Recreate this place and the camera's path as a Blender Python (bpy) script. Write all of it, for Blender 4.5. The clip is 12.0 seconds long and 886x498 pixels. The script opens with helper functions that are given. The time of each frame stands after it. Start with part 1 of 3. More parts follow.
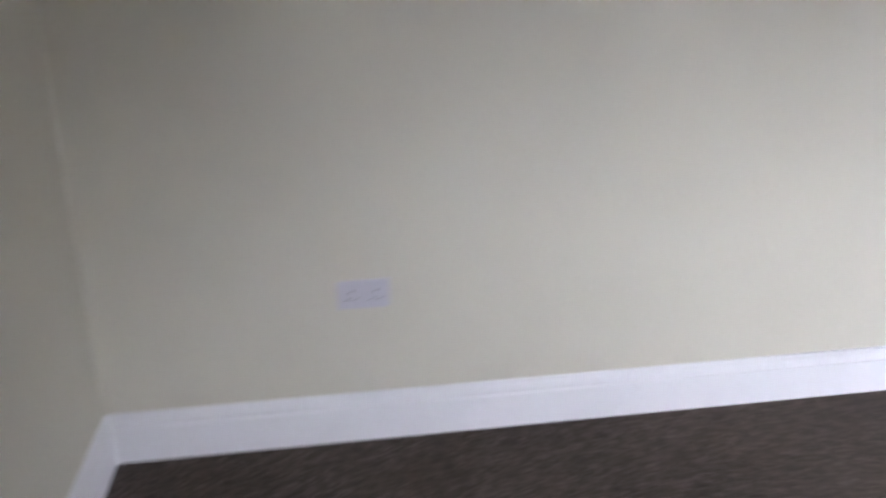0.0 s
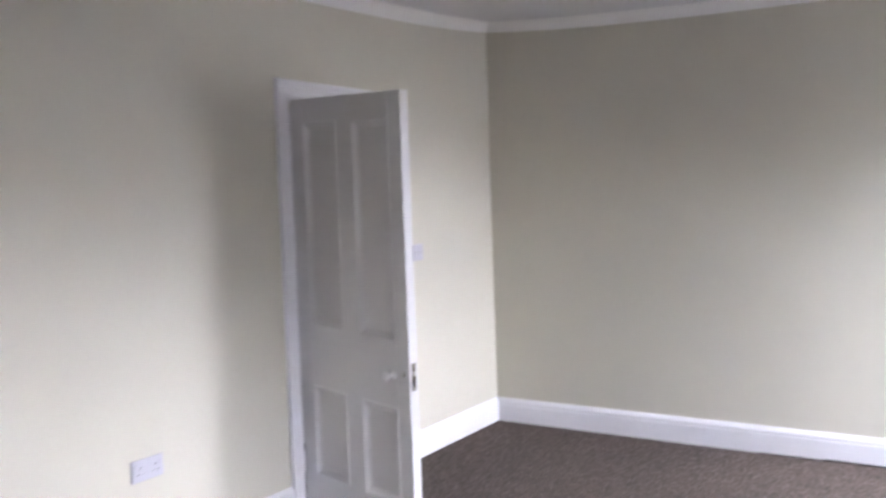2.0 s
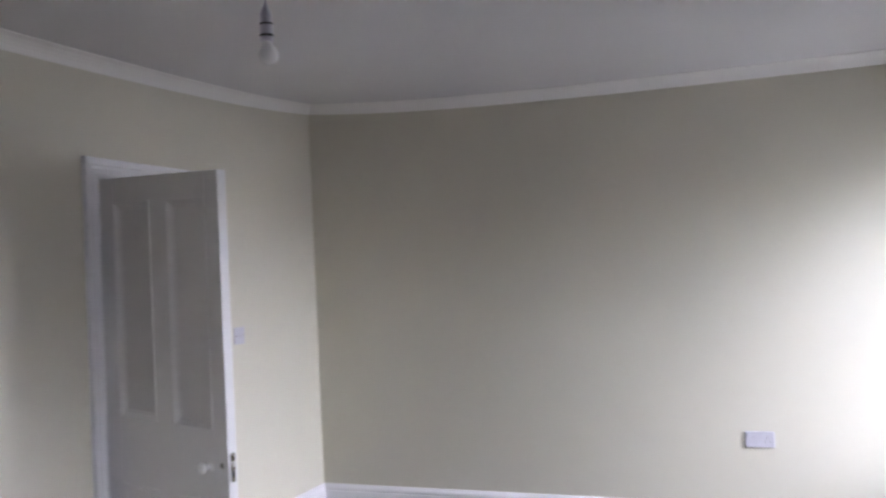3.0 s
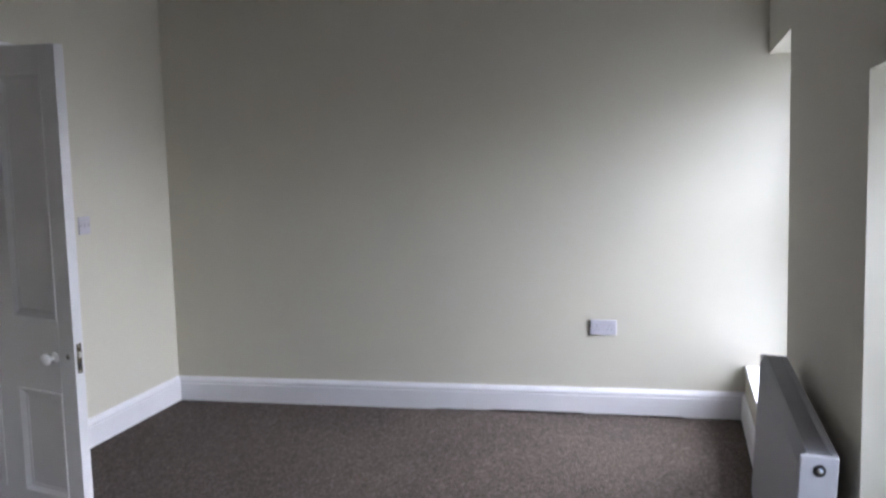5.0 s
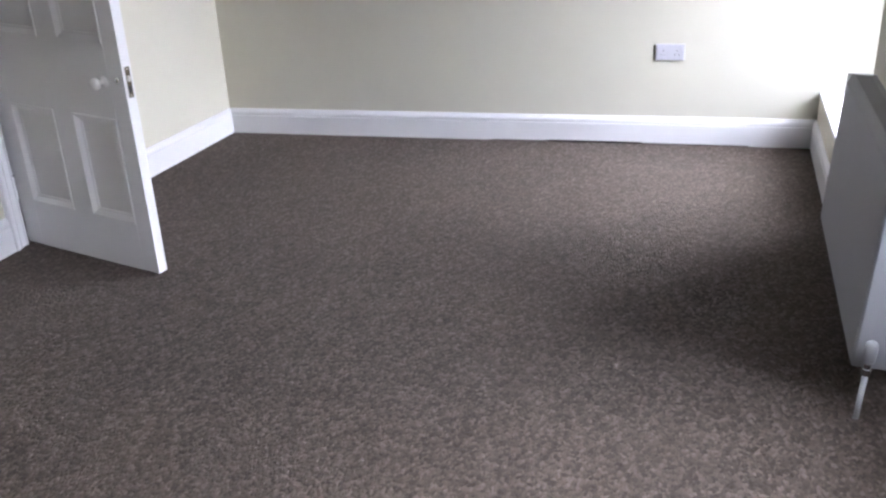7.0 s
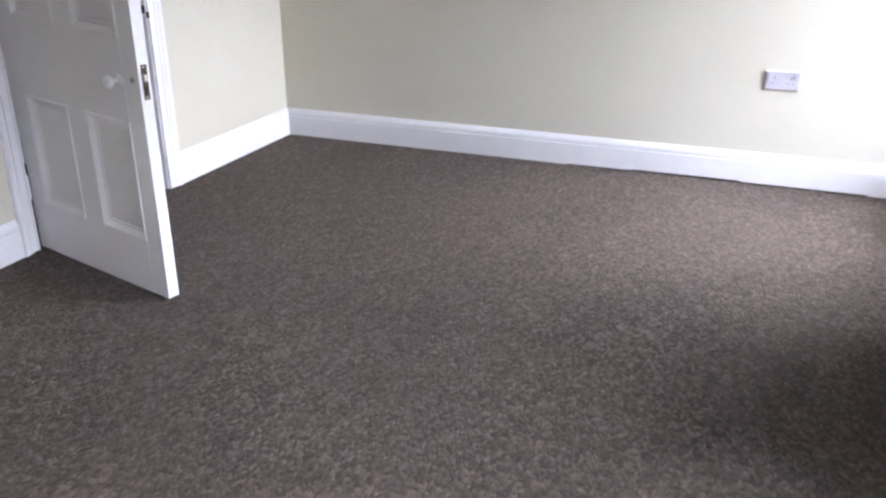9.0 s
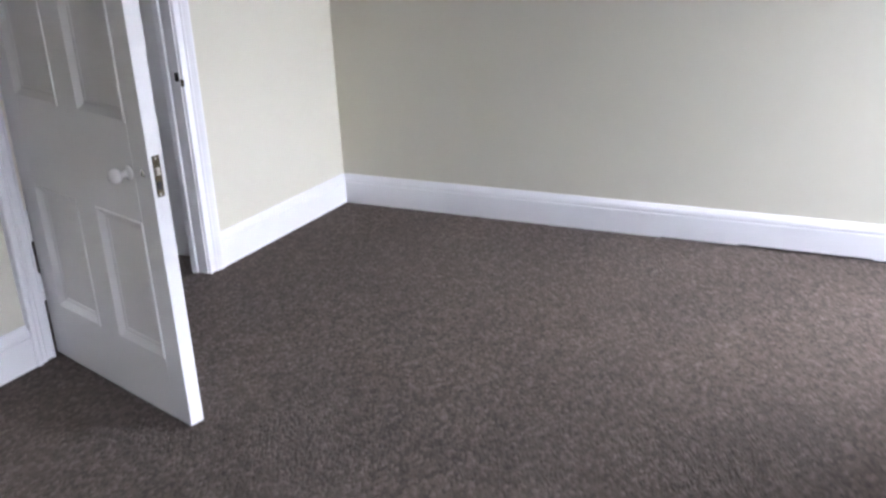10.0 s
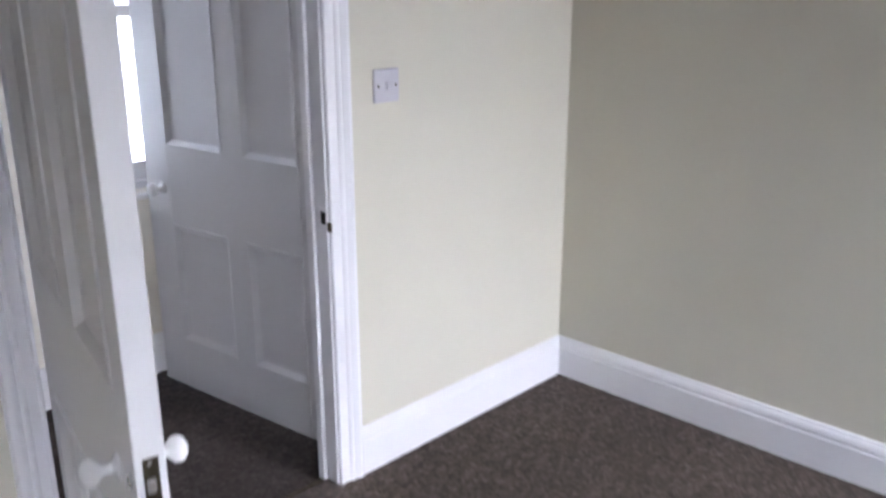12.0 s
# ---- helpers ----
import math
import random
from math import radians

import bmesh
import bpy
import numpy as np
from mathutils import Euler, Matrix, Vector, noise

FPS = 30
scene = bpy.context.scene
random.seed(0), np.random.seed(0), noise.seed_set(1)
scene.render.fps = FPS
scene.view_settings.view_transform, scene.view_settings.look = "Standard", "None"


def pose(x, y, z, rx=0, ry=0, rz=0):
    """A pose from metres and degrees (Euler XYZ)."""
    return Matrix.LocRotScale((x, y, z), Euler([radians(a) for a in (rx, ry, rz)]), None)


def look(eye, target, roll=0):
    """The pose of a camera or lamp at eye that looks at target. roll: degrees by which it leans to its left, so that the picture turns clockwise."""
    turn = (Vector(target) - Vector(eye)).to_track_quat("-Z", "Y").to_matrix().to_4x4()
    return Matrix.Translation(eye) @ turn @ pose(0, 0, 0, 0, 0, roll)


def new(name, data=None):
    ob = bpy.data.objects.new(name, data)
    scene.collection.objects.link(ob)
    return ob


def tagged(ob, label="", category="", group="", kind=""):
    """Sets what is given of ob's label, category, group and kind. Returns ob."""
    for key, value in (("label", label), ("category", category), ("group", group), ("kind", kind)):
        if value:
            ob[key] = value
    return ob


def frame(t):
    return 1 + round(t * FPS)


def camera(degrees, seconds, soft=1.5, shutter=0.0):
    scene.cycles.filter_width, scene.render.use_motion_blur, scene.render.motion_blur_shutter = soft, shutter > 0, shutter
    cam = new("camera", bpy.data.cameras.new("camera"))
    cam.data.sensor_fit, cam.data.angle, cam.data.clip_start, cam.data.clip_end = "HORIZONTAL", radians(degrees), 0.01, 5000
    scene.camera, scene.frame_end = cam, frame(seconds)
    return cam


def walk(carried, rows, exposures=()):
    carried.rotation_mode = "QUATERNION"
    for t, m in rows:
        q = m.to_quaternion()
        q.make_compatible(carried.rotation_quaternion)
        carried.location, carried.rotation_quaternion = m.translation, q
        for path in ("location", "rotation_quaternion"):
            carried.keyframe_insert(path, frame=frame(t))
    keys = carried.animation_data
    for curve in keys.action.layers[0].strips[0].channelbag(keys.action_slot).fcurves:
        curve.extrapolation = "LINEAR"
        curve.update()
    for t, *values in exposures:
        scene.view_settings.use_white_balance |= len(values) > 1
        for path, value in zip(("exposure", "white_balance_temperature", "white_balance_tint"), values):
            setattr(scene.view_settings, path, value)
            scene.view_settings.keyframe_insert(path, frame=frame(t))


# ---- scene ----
cam = camera(54.3, 12.0, soft=2.4, shutter=0.5)
PATH = [
    (0, (2.38, -4.973, 1.418), (0.506, -4.704, 0.775), -1.2),
    (0.5, (2.535, -4.999, 1.418), (0.797, -4.089, 1.031), -1.7),
    (1, (2.71, -5.044, 1.442), (1.243, -3.711, 1.176), -1.0),
    (1.5, (2.825, -5.053, 1.473), (1.564, -3.518, 1.246), -1.5),
    (2, (2.863, -5.069, 1.525), (1.783, -3.39, 1.405), -2.0),
    (2.5, (2.86, -5.045, 1.527), (1.96, -3.259, 1.539), -2.7),
    (3, (2.887, -5.047, 1.524), (2.161, -3.184, 1.573), -2.7),
    (3.5, (2.891, -5.044, 1.524), (2.316, -3.128, 1.557), -2.8),
    (3.7, (2.896, -5.046, 1.518), (2.37, -3.117, 1.539), -2.8),
    (5.5, (2.894, -5.022, 1.471), (2.472, -3.095, 1.141), -1.8),
    (6, (2.877, -4.995, 1.441), (2.411, -3.111, 0.959), -1.7),
    (6.5, (2.855, -4.962, 1.408), (2.355, -3.136, 0.765), -1.9),
    (7, (2.8, -4.934, 1.38), (2.29, -3.157, 0.617), -2.7),
    (9, (2.754, -4.372, 1.35), (2.066, -2.658, 0.583), -0.2),
    (9.5, (2.644, -4.1, 1.342), (1.861, -2.412, 0.61), -1.6),
    (10, (2.524, -3.798, 1.376), (1.671, -2.129, 0.68), -2.5),
    (10.5, (2.402, -3.49, 1.388), (1.376, -1.908, 0.722), 0.2),
    (11, (2.25, -3.194, 1.42), (1.067, -1.736, 0.73), 0.3),
    (11.5, (2.049, -2.892, 1.441), (0.839, -1.44, 0.785), -0.1),
    (12, (1.867, -2.591, 1.497), (0.541, -1.218, 0.902), -0.1),
]
EXPOSURES = [
    (0.0, 2.74, 5580, 18), (0.5, 2.52, 5580, 18), (1.0, 2.68, 5590, 19), (1.5, 2.88, 5600, 20), (2.0, 3.08, 5610, 21), (2.5, 2.78, 5600, 21),
    (3.0, 2.60, 5590, 20), (3.5, 2.44, 5570, 19), (5.5, 2.28, 5470, 16), (6.0, 2.32, 5470, 16), (6.5, 2.42, 5490, 16), (7.0, 2.86, 5520, 17),
    (9.0, 3.05, 5530, 18), (9.5, 2.88, 5520, 17), (10.5, 2.92, 5520, 17), (11.0, 2.88, 5540, 18), (12.0, 2.80, 5540, 18)]
walk(cam, [(t, look(eye, target, roll)) for t, eye, target, roll in PATH], EXPOSURES)

# ---- daylight: overcast sky through the real windows ----
world = bpy.data.worlds.new("overcast_sky")
scene.world = world
world.use_nodes = True
wt = world.node_tree
sky = wt.nodes.new("ShaderNodeTexSky")
sky.sky_type = "NISHITA"
sky.sun_disc = False
sky.sun_elevation = radians(34)
sky.sun_rotation = radians(79)
sky.air_density, sky.dust_density, sky.ozone_density = 1.0, 1.5, 1.0
wt.links.new(sky.outputs["Color"], wt.nodes["Background"].inputs["Color"])
wt.nodes["Background"].inputs["Strength"].default_value = 0.15
sun_data = bpy.data.lights.new("sun", "SUN")
sun_data.energy, sun_data.angle, sun_data.color = 3.8, radians(72), (1.0, 0.98, 0.95)
sun = new("sun", sun_data)
sun.matrix_world = look((20, 3.8, 13.8), (0, 0, 0))

# ---- materials ----


def material(name, base, rough=0.6, metal=0.0):
    m = bpy.data.materials.new(name)
    m.use_nodes = True
    b = m.node_tree.nodes["Principled BSDF"]
    b.inputs["Base Color"].default_value = (*base, 1)
    b.inputs["Roughness"].default_value = rough
    b.inputs["Metallic"].default_value = metal
    return m


def node(m, kind, **values):
    n = m.node_tree.nodes.new(kind)
    for key, value in values.items():
        n.inputs[key].default_value = value
    return n


def link(m, a, out, b, into):
    m.node_tree.links.new(a.outputs[out], b.inputs[into])


def ramp(m, source, out, stops):
    r = m.node_tree.nodes.new("ShaderNodeValToRGB")
    e = r.color_ramp.elements
    while len(e) < len(stops):
        e.new(0.5)
    for i, (pos, col) in enumerate(stops):
        e[i].position = pos
        e[i].color = (*col, 1)
    link(m, source, out, r, "Fac")
    return r


def painted(name, base, rough, mottle, grain_scale, bump, broad_scale=1.6):
    """Paint with broad unevenness, fine roller stipple and a matching relief."""
    m = material(name, base, rough)
    b = m.node_tree.nodes["Principled BSDF"]
    co = m.node_tree.nodes.new("ShaderNodeTexCoord")
    broad = node(m, "ShaderNodeTexNoise", Scale=broad_scale, Detail=4.0, Roughness=0.55)
    fine = node(m, "ShaderNodeTexNoise", Scale=grain_scale, Detail=3.0, Roughness=0.6)
    link(m, co, "Object", broad, "Vector")
    link(m, co, "Object", fine, "Vector")
    lo = tuple(c * (1 - mottle) for c in base)
    hi = tuple(min(1, c * (1 + mottle)) for c in base)
    r = ramp(m, broad, "Fac", [(0.3, lo), (0.7, hi)])
    link(m, r, "Color", b, "Base Color")
    rr = node(m, "ShaderNodeMapRange")
    rr.inputs["To Min"].default_value = rough - 0.08
    rr.inputs["To Max"].default_value = rough + 0.08
    link(m, broad, "Fac", rr, "Value")
    link(m, rr, "Result", b, "Roughness")
    bp = node(m, "ShaderNodeBump", Strength=bump, Distance=0.002)
    link(m, fine, "Fac", bp, "Height")
    link(m, bp, "Normal", b, "Normal")
    return m


WALL = painted("cream_emulsion", (0.60, 0.571, 0.470), 0.75, 0.018, 260, 0.22)
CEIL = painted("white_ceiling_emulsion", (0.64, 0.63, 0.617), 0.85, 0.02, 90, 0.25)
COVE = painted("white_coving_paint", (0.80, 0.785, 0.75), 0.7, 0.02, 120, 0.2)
GLOSS = painted("white_gloss_woodwork", (0.78, 0.77, 0.78), 0.32, 0.02, 45, 0.12, 3.0)
SATIN = painted("white_satin_door_paint", (0.70, 0.69, 0.685), 0.38, 0.025, 60, 0.15, 2.2)
HALLWALL = painted("pale_hall_emulsion", (0.78, 0.74, 0.66), 0.75, 0.02, 200, 0.2)
# White radiator enamel, its colour lowered to imitate the shade it stands in.
ENAMEL = painted("shade_darkened_enamel", (0.37, 0.37, 0.38), 0.6, 0.012, 90, 0.04, 2.0)
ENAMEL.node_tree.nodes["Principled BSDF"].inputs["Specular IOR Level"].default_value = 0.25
PLASTIC = painted("white_moulded_plastic", (0.52, 0.505, 0.55), 0.35, 0.012, 300, 0.03, 8.0)
PORCELAIN = painted("white_porcelain", (0.82, 0.81, 0.80), 0.12, 0.01, 30, 0.02, 6.0)
BRASS = painted("worn_brass", (0.10, 0.082, 0.052), 0.42, 0.3, 120, 0.25, 30.0)
BRASS.node_tree.nodes["Principled BSDF"].inputs["Metallic"].default_value = 1.0
CHROME = painted("dull_chrome", (0.62, 0.62, 0.63), 0.22, 0.06, 200, 0.05, 25.0)
CHROME.node_tree.nodes["Principled BSDF"].inputs["Metallic"].default_value = 1.0
STEEL = painted("brushed_steel", (0.50, 0.47, 0.42), 0.4, 0.12, 160, 0.15, 20.0)
STEEL.node_tree.nodes["Principled BSDF"].inputs["Metallic"].default_value = 1.0
# Near-black for dark parts and holes, and for the painted shade under the skirting.
DARK = painted("near_black", (0.018, 0.016, 0.015), 0.8, 0.15, 100, 0.1)
# Plastic of the valve cap, greyed so the colour carries its shade.
SHADED_PLASTIC = painted("shade_greyed_plastic", (0.30, 0.30, 0.31), 0.4, 0.04, 200, 0.05, 8.0)
# Darker copy of the radiator enamel; its colour imitates shade on the top.
TOP_SHADE = painted("shaded_enamel_copy", (0.22, 0.22, 0.225), 0.5, 0.03, 90, 0.05)
EARTH = painted("bounce_ground", (0.14, 0.135, 0.12), 0.95, 0.3, 3, 0.4, 0.3)

GLASS = material("window_glass", (1, 1, 1), 0.0)
GLASS.node_tree.nodes["Principled BSDF"].inputs["Transmission Weight"].default_value = 1.0
GLASS.node_tree.nodes["Principled BSDF"].inputs["IOR"].default_value = 1.45
PEARL = material("frosted_bulb_glass", (0.86, 0.86, 0.85), 0.25)
PEARL.node_tree.nodes["Principled BSDF"].inputs["Subsurface Weight"].default_value = 0.4
PEARL.node_tree.nodes["Principled BSDF"].inputs["Subsurface Radius"].default_value = (0.02, 0.02, 0.02)


def carpet_material(name, dark, mid, light):
    """Looped twist-pile carpet: flecks, tufts in faint rows, trodden patches."""
    m = material(name, mid, 0.95)
    b = m.node_tree.nodes["Principled BSDF"]
    b.inputs["Specular IOR Level"].default_value = 0.12
    b.inputs["Sheen Weight"].default_value = 0.03
    b.inputs["Sheen Roughness"].default_value = 0.6
    co = m.node_tree.nodes.new("ShaderNodeTexCoord")
    stretch = node(m, "ShaderNodeMapping", Scale=(1.0, 0.62, 1.0))
    link(m, co, "Object", stretch, "Vector")
    warp = node(m, "ShaderNodeTexNoise", Scale=60.0, Detail=2.0)
    link(m, stretch, "Vector", warp, "Vector")
    add = m.node_tree.nodes.new("ShaderNodeMix")
    add.data_type = "VECTOR"
    add.inputs["Factor"].default_value = 0.012
    link(m, stretch, "Vector", add, 4)
    link(m, warp, "Color", add, 5)
    tuft = node(m, "ShaderNodeTexVoronoi", Scale=110.0, Randomness=1.0)
    link(m, add, 1, tuft, "Vector")
    sep = m.node_tree.nodes.new("ShaderNodeSeparateColor")
    link(m, tuft, "Color", sep, "Color")
    fleck = ramp(m, sep, "Red", [(0.0, dark), (0.38, mid), (0.76, tuple(0.6 * p + 0.4 * q for p, q in zip(mid, light))), (0.96, light)])
    clump = node(m, "ShaderNodeTexNoise", Scale=34.0, Detail=5.0, Roughness=0.7)
    link(m, stretch, "Vector", clump, "Vector")
    clumps = ramp(m, clump, "Fac", [(0.30, (0.86, 0.86, 0.86)), (0.70, (1.14, 1.14, 1.14))])
    mul = m.node_tree.nodes.new("ShaderNodeMix")
    mul.data_type, mul.blend_type = "RGBA", "MULTIPLY"
    mul.inputs["Factor"].default_value = 1.0
    link(m, fleck, "Color", mul, 6)
    link(m, clumps, "Color", mul, 7)
    tread = node(m, "ShaderNodeTexNoise", Scale=1.7, Detail=3.0)
    link(m, co, "Object", tread, "Vector")
    trod = ramp(m, tread, "Fac", [(0.35, (0.92, 0.92, 0.93)), (0.65, (1.06, 1.05, 1.04))])
    mul2 = m.node_tree.nodes.new("ShaderNodeMix")
    mul2.data_type, mul2.blend_type = "RGBA", "MULTIPLY"
    mul2.inputs["Factor"].default_value = 1.0
    link(m, mul, 2, mul2, 6)
    link(m, trod, "Color", mul2, 7)
    link(m, mul2, 2, b, "Base Color")
    bp = node(m, "ShaderNodeBump", Strength=0.6, Distance=0.005)
    bp.invert = True
    link(m, tuft, "Distance", bp, "Height")
    bp2 = node(m, "ShaderNodeBump", Strength=0.5, Distance=0.008)
    link(m, clump, "Fac", bp2, "Height")
    link(m, bp, "Normal", bp2, "Normal")
    link(m, bp2, "Normal", b, "Normal")
    return m


CARPET = carpet_material("brown_twist_carpet", (0.055, 0.042, 0.0333), (0.077, 0.0598, 0.0478), (0.132, 0.107, 0.089))
HALLCARPET = carpet_material("dark_hall_carpet", (0.042, 0.031, 0.026), (0.060, 0.045, 0.038), (0.10, 0.08, 0.07))

# ---- mesh helpers ----


def mesh_object(name, bm, mat, smooth=False):
    bmesh.ops.recalc_face_normals(bm, faces=bm.faces)
    me = bpy.data.meshes.new(name)
    bm.to_mesh(me)
    bm.free()
    for f in me.polygons:
        f.use_smooth = smooth
    me.materials.append(mat)
    return new(name, me)


def part(name, bm, mat, parent, label="", smooth=False):
    ob = mesh_object(name, bm, mat, smooth)
    ob.parent = parent
    if label:
        tagged(ob, label)
    return ob


def thing(name, at, label, category, group="", kind=""):
    ob = new(name)
    ob.matrix_world = at
    ob.empty_display_size = 0.05
    return tagged(ob, label, category, group, kind)


def box(bm, x0, x1, y0, y1, z0, z1, bevel=0.0, segments=2):
    r = bmesh.ops.create_cube(bm, size=1.0, matrix=Matrix.Translation(((x0 + x1) / 2, (y0 + y1) / 2, (z0 + z1) / 2)) @ Matrix.Diagonal((x1 - x0, y1 - y0, z1 - z0, 1)))
    if bevel:
        edges = list({e for v in r["verts"] for e in v.link_edges})
        bmesh.ops.bevel(bm, geom=edges, offset=bevel, segments=segments, affect="EDGES", profile=0.5)
    return bm


def boxed(x0, x1, y0, y1, z0, z1, bevel=0.0, segments=2):
    return box(bmesh.new(), x0, x1, y0, y1, z0, z1, bevel, segments)


def cyl(bm, a, b, r0, r1=None, n=20):
    """A closed tapered rod from a to b."""
    a, b = Vector(a), Vector(b)
    m = Matrix.Translation((a + b) / 2) @ (b - a).to_track_quat("Z", "Y").to_matrix().to_4x4()
    bmesh.ops.create_cone(bm, cap_ends=True, segments=n, radius1=r0, radius2=r0 if r1 is None else r1, depth=(b - a).length, matrix=m)
    return bm


def lathe(bm, profile, m, n=28):
    """Turns (radius, height) round the z axis of m."""
    rings = []
    for r, h in profile:
        if r < 1e-6:
            rings.append([bm.verts.new(m @ Vector((0, 0, h)))])
        else:
            rings.append([bm.verts.new(m @ Vector((r * math.cos(6.283185 * i / n), r * math.sin(6.283185 * i / n), h))) for i in range(n)])
    for p, q in zip(rings, rings[1:]):
        for i in range(n):
            j = (i + 1) % n
            if len(p) == 1:
                bm.faces.new((p[0], q[i], q[j]))
            elif len(q) == 1:
                bm.faces.new((p[i], p[j], q[0]))
            else:
                bm.faces.new((p[i], p[j], q[j], q[i]))
    return bm


def run(bm, profile, a, b, out, up=(0, 0, 1), mitre_a=0.0, mitre_b=0.0):
    """Sweeps a closed profile of (out, up) points from a to b; mitres lengthen each end by its factor times the outward distance."""
    a, b, out, up = Vector(a), Vector(b), Vector(out), Vector(up)
    way = (b - a).normalized()
    ra = [bm.verts.new(a + out * d + up * h - way * d * mitre_a) for d, h in profile]
    rb = [bm.verts.new(b + out * d + up * h + way * d * mitre_b) for d, h in profile]
    n = len(profile)
    for i in range(n):
        j = (i + 1) % n
        bm.faces.new((ra[i], ra[j], rb[j], rb[i]))
    bm.faces.new(ra)
    bm.faces.new(rb[::-1])
    return bm


def structure(name, bm, mat, label, category, smooth=False):
    return tagged(mesh_object(name, bm, mat, smooth), label, category, kind="structure")


# ---- the room: plan in metres ----
EAST = 3.628
EAST_SLANT = 3.0
SOUTH = -5.65
CEILING = 2.549
HEAD, HEAD_2 = 2.035, 1.70
SILL = 0.308
W1_S = -0.96
W2_N, W2_S = -2.62, -3.72
DOOR_N, DOOR_S, DOOR_TOP = -1.132, -1.950, 2.020
OUT = EAST + 0.38
UNDER = 0.11
HALL_W, HALL_N, HALL_S = -1.16, -0.93, -3.2

# Unseen ground, added for the light it bounces up through the windows.
structure("ground", boxed(-300, 300, -300, 300, -3.4, -3.2), EARTH, "dull grey ground outside the house, unseen, added for bounced light", "ground")


def dip(x, y):
    """Lowers the floor away from the walls, shaped to fit the camera's view."""
    return -0.042 * (1 - math.exp(-max(0.0, min(x, -y, y - SOUTH, EAST - 0.1 - x)) / 0.4))


def sheet(x0, x1, y0, y1, height, back, n, m):
    """A slab whose one face follows height(x, y) and whose other face lies at back; its east rim runs with the slanted wall."""
    bm = bmesh.new()
    ys = [y0 + i * (y1 - y0) / m for i in range(m + 1)]
    rows = []
    for y in ys:
        end = x1 + min(y, 0.0) * math.tan(math.radians(EAST_SLANT))
        rows.append([(x0 + i * (end - x0) / n, y) for i in range(n + 1)])
    face = [[bm.verts.new((x, y, height(x, y))) for x, y in r] for r in rows]
    far = [[bm.verts.new((x, y, back)) for x, y in r] for r in rows]
    for grid in (face, far):
        for j in range(m):
            for i in range(n):
                bm.faces.new((grid[j][i], grid[j][i + 1], grid[j + 1][i + 1], grid[j + 1][i]))

    def rim(g):
        return g[0] + [r[-1] for r in g[1:]] + g[-1][-2::-1] + [r[0] for r in g[-2:0:-1]]
    a, b = rim(face), rim(far)
    for i in range(len(a)):
        j = (i + 1) % len(a)
        bm.faces.new((a[i], a[j], b[j], b[i]))
    return bm


structure("floor", sheet(-0.06, OUT, SOUTH - 0.2, 0.2, dip, -0.16, 68, 100), CARPET, "brown flecked twist-pile carpet, fitted wall to wall", "carpet")
structure("floor_hall", boxed(HALL_W - 0.2, -0.062, HALL_S - 0.2, 1.2, -0.16, -0.004), HALLCARPET, "dark brown carpet of the landing", "carpet")


def rise(x, y):
    """Lifts the ceiling towards the north-west corner of the room, shaped to fit the camera's view."""
    return 0.115 * math.exp(-math.hypot(max(x, 0.0), min(y, 0.0)))


structure("ceiling", sheet(HALL_W - 0.2, OUT, SOUTH - 0.2, 1.2, lambda x, y: CEILING + rise(x, y), CEILING + 0.30, 30, 44), CEIL, "white painted plaster ceiling, bent slightly to fit the camera's view", "ceiling", True)
TOP = CEILING + 0.15

structure("wall_north", boxed(-0.08, OUT, 0.0, 0.22, 0.0, TOP), WALL, "cream painted plaster wall with soft window light", "wall")
structure("wall_south", boxed(-0.08, OUT + SOUTH * math.tan(math.radians(EAST_SLANT)), SOUTH - 0.2, SOUTH, 0.0, TOP), WALL, "plain cream painted plaster wall", "wall")

bm = bmesh.new()
box(bm, -0.08, 0.0, DOOR_N + 0.03, 0.0, 0, TOP)
box(bm, -0.08, 0.0, SOUTH, DOOR_S - 0.03, 0, TOP)
box(bm, -0.08, 0.0, DOOR_S - 0.03, DOOR_N + 0.03, DOOR_TOP + 0.03, TOP)
structure("wall_west", bm, WALL, "cream painted plaster wall with a doorway", "wall")

# the window wall leans away from square: its own frame, with x out of the room and y northwards along it
EAST_FRAME = pose(EAST, 0, 0, 0, 0, -EAST_SLANT)
LONG = SOUTH - 0.03
bm = bmesh.new()
box(bm, 0, 0.36, W1_S, 0.05, HEAD, TOP)
box(bm, 0, 0.36, W2_N, W1_S, 0, TOP)
box(bm, 0, 0.36, W2_S, W2_N, HEAD_2, TOP)
box(bm, 0, 0.36, LONG, W2_S, 0, TOP)
box(bm, -UNDER, 0.36, W1_S + 0.002, 0.05, 0, SILL - 0.022)
box(bm, 0.20, 0.36, W2_S, W2_N, 0, 0.498)
bm.transform(EAST_FRAME)
structure("wall_east", bm, WALL, "cream painted outer wall with two deep window openings", "wall")

# landing behind the doorway
bm = bmesh.new()
box(bm, HALL_W - 0.2, HALL_W, HALL_S, 1.2, 0, 0.73)
box(bm, HALL_W - 0.2, HALL_W, HALL_S, -1.50, 0.73, TOP)
box(bm, HALL_W - 0.2, HALL_W, -0.935, 1.2, 0.73, TOP)
box(bm, HALL_W - 0.2, HALL_W, -1.50, -0.935, 2.05, TOP)
structure("wall_hall_west", bm, HALLWALL, "pale painted landing wall with a window", "wall")
bm = bmesh.new()
box(bm, -0.13, -0.08, HALL_N, HALL_N + 0.1, 0, TOP)
box(bm, HALL_W, -1.03, HALL_N, HALL_N + 0.1, 0, TOP)
box(bm, -1.03, -0.13, HALL_N, HALL_N + 0.1, 2.02, TOP)
structure("wall_hall_north", bm, HALLWALL, "pale painted landing wall with a second doorway", "wall")
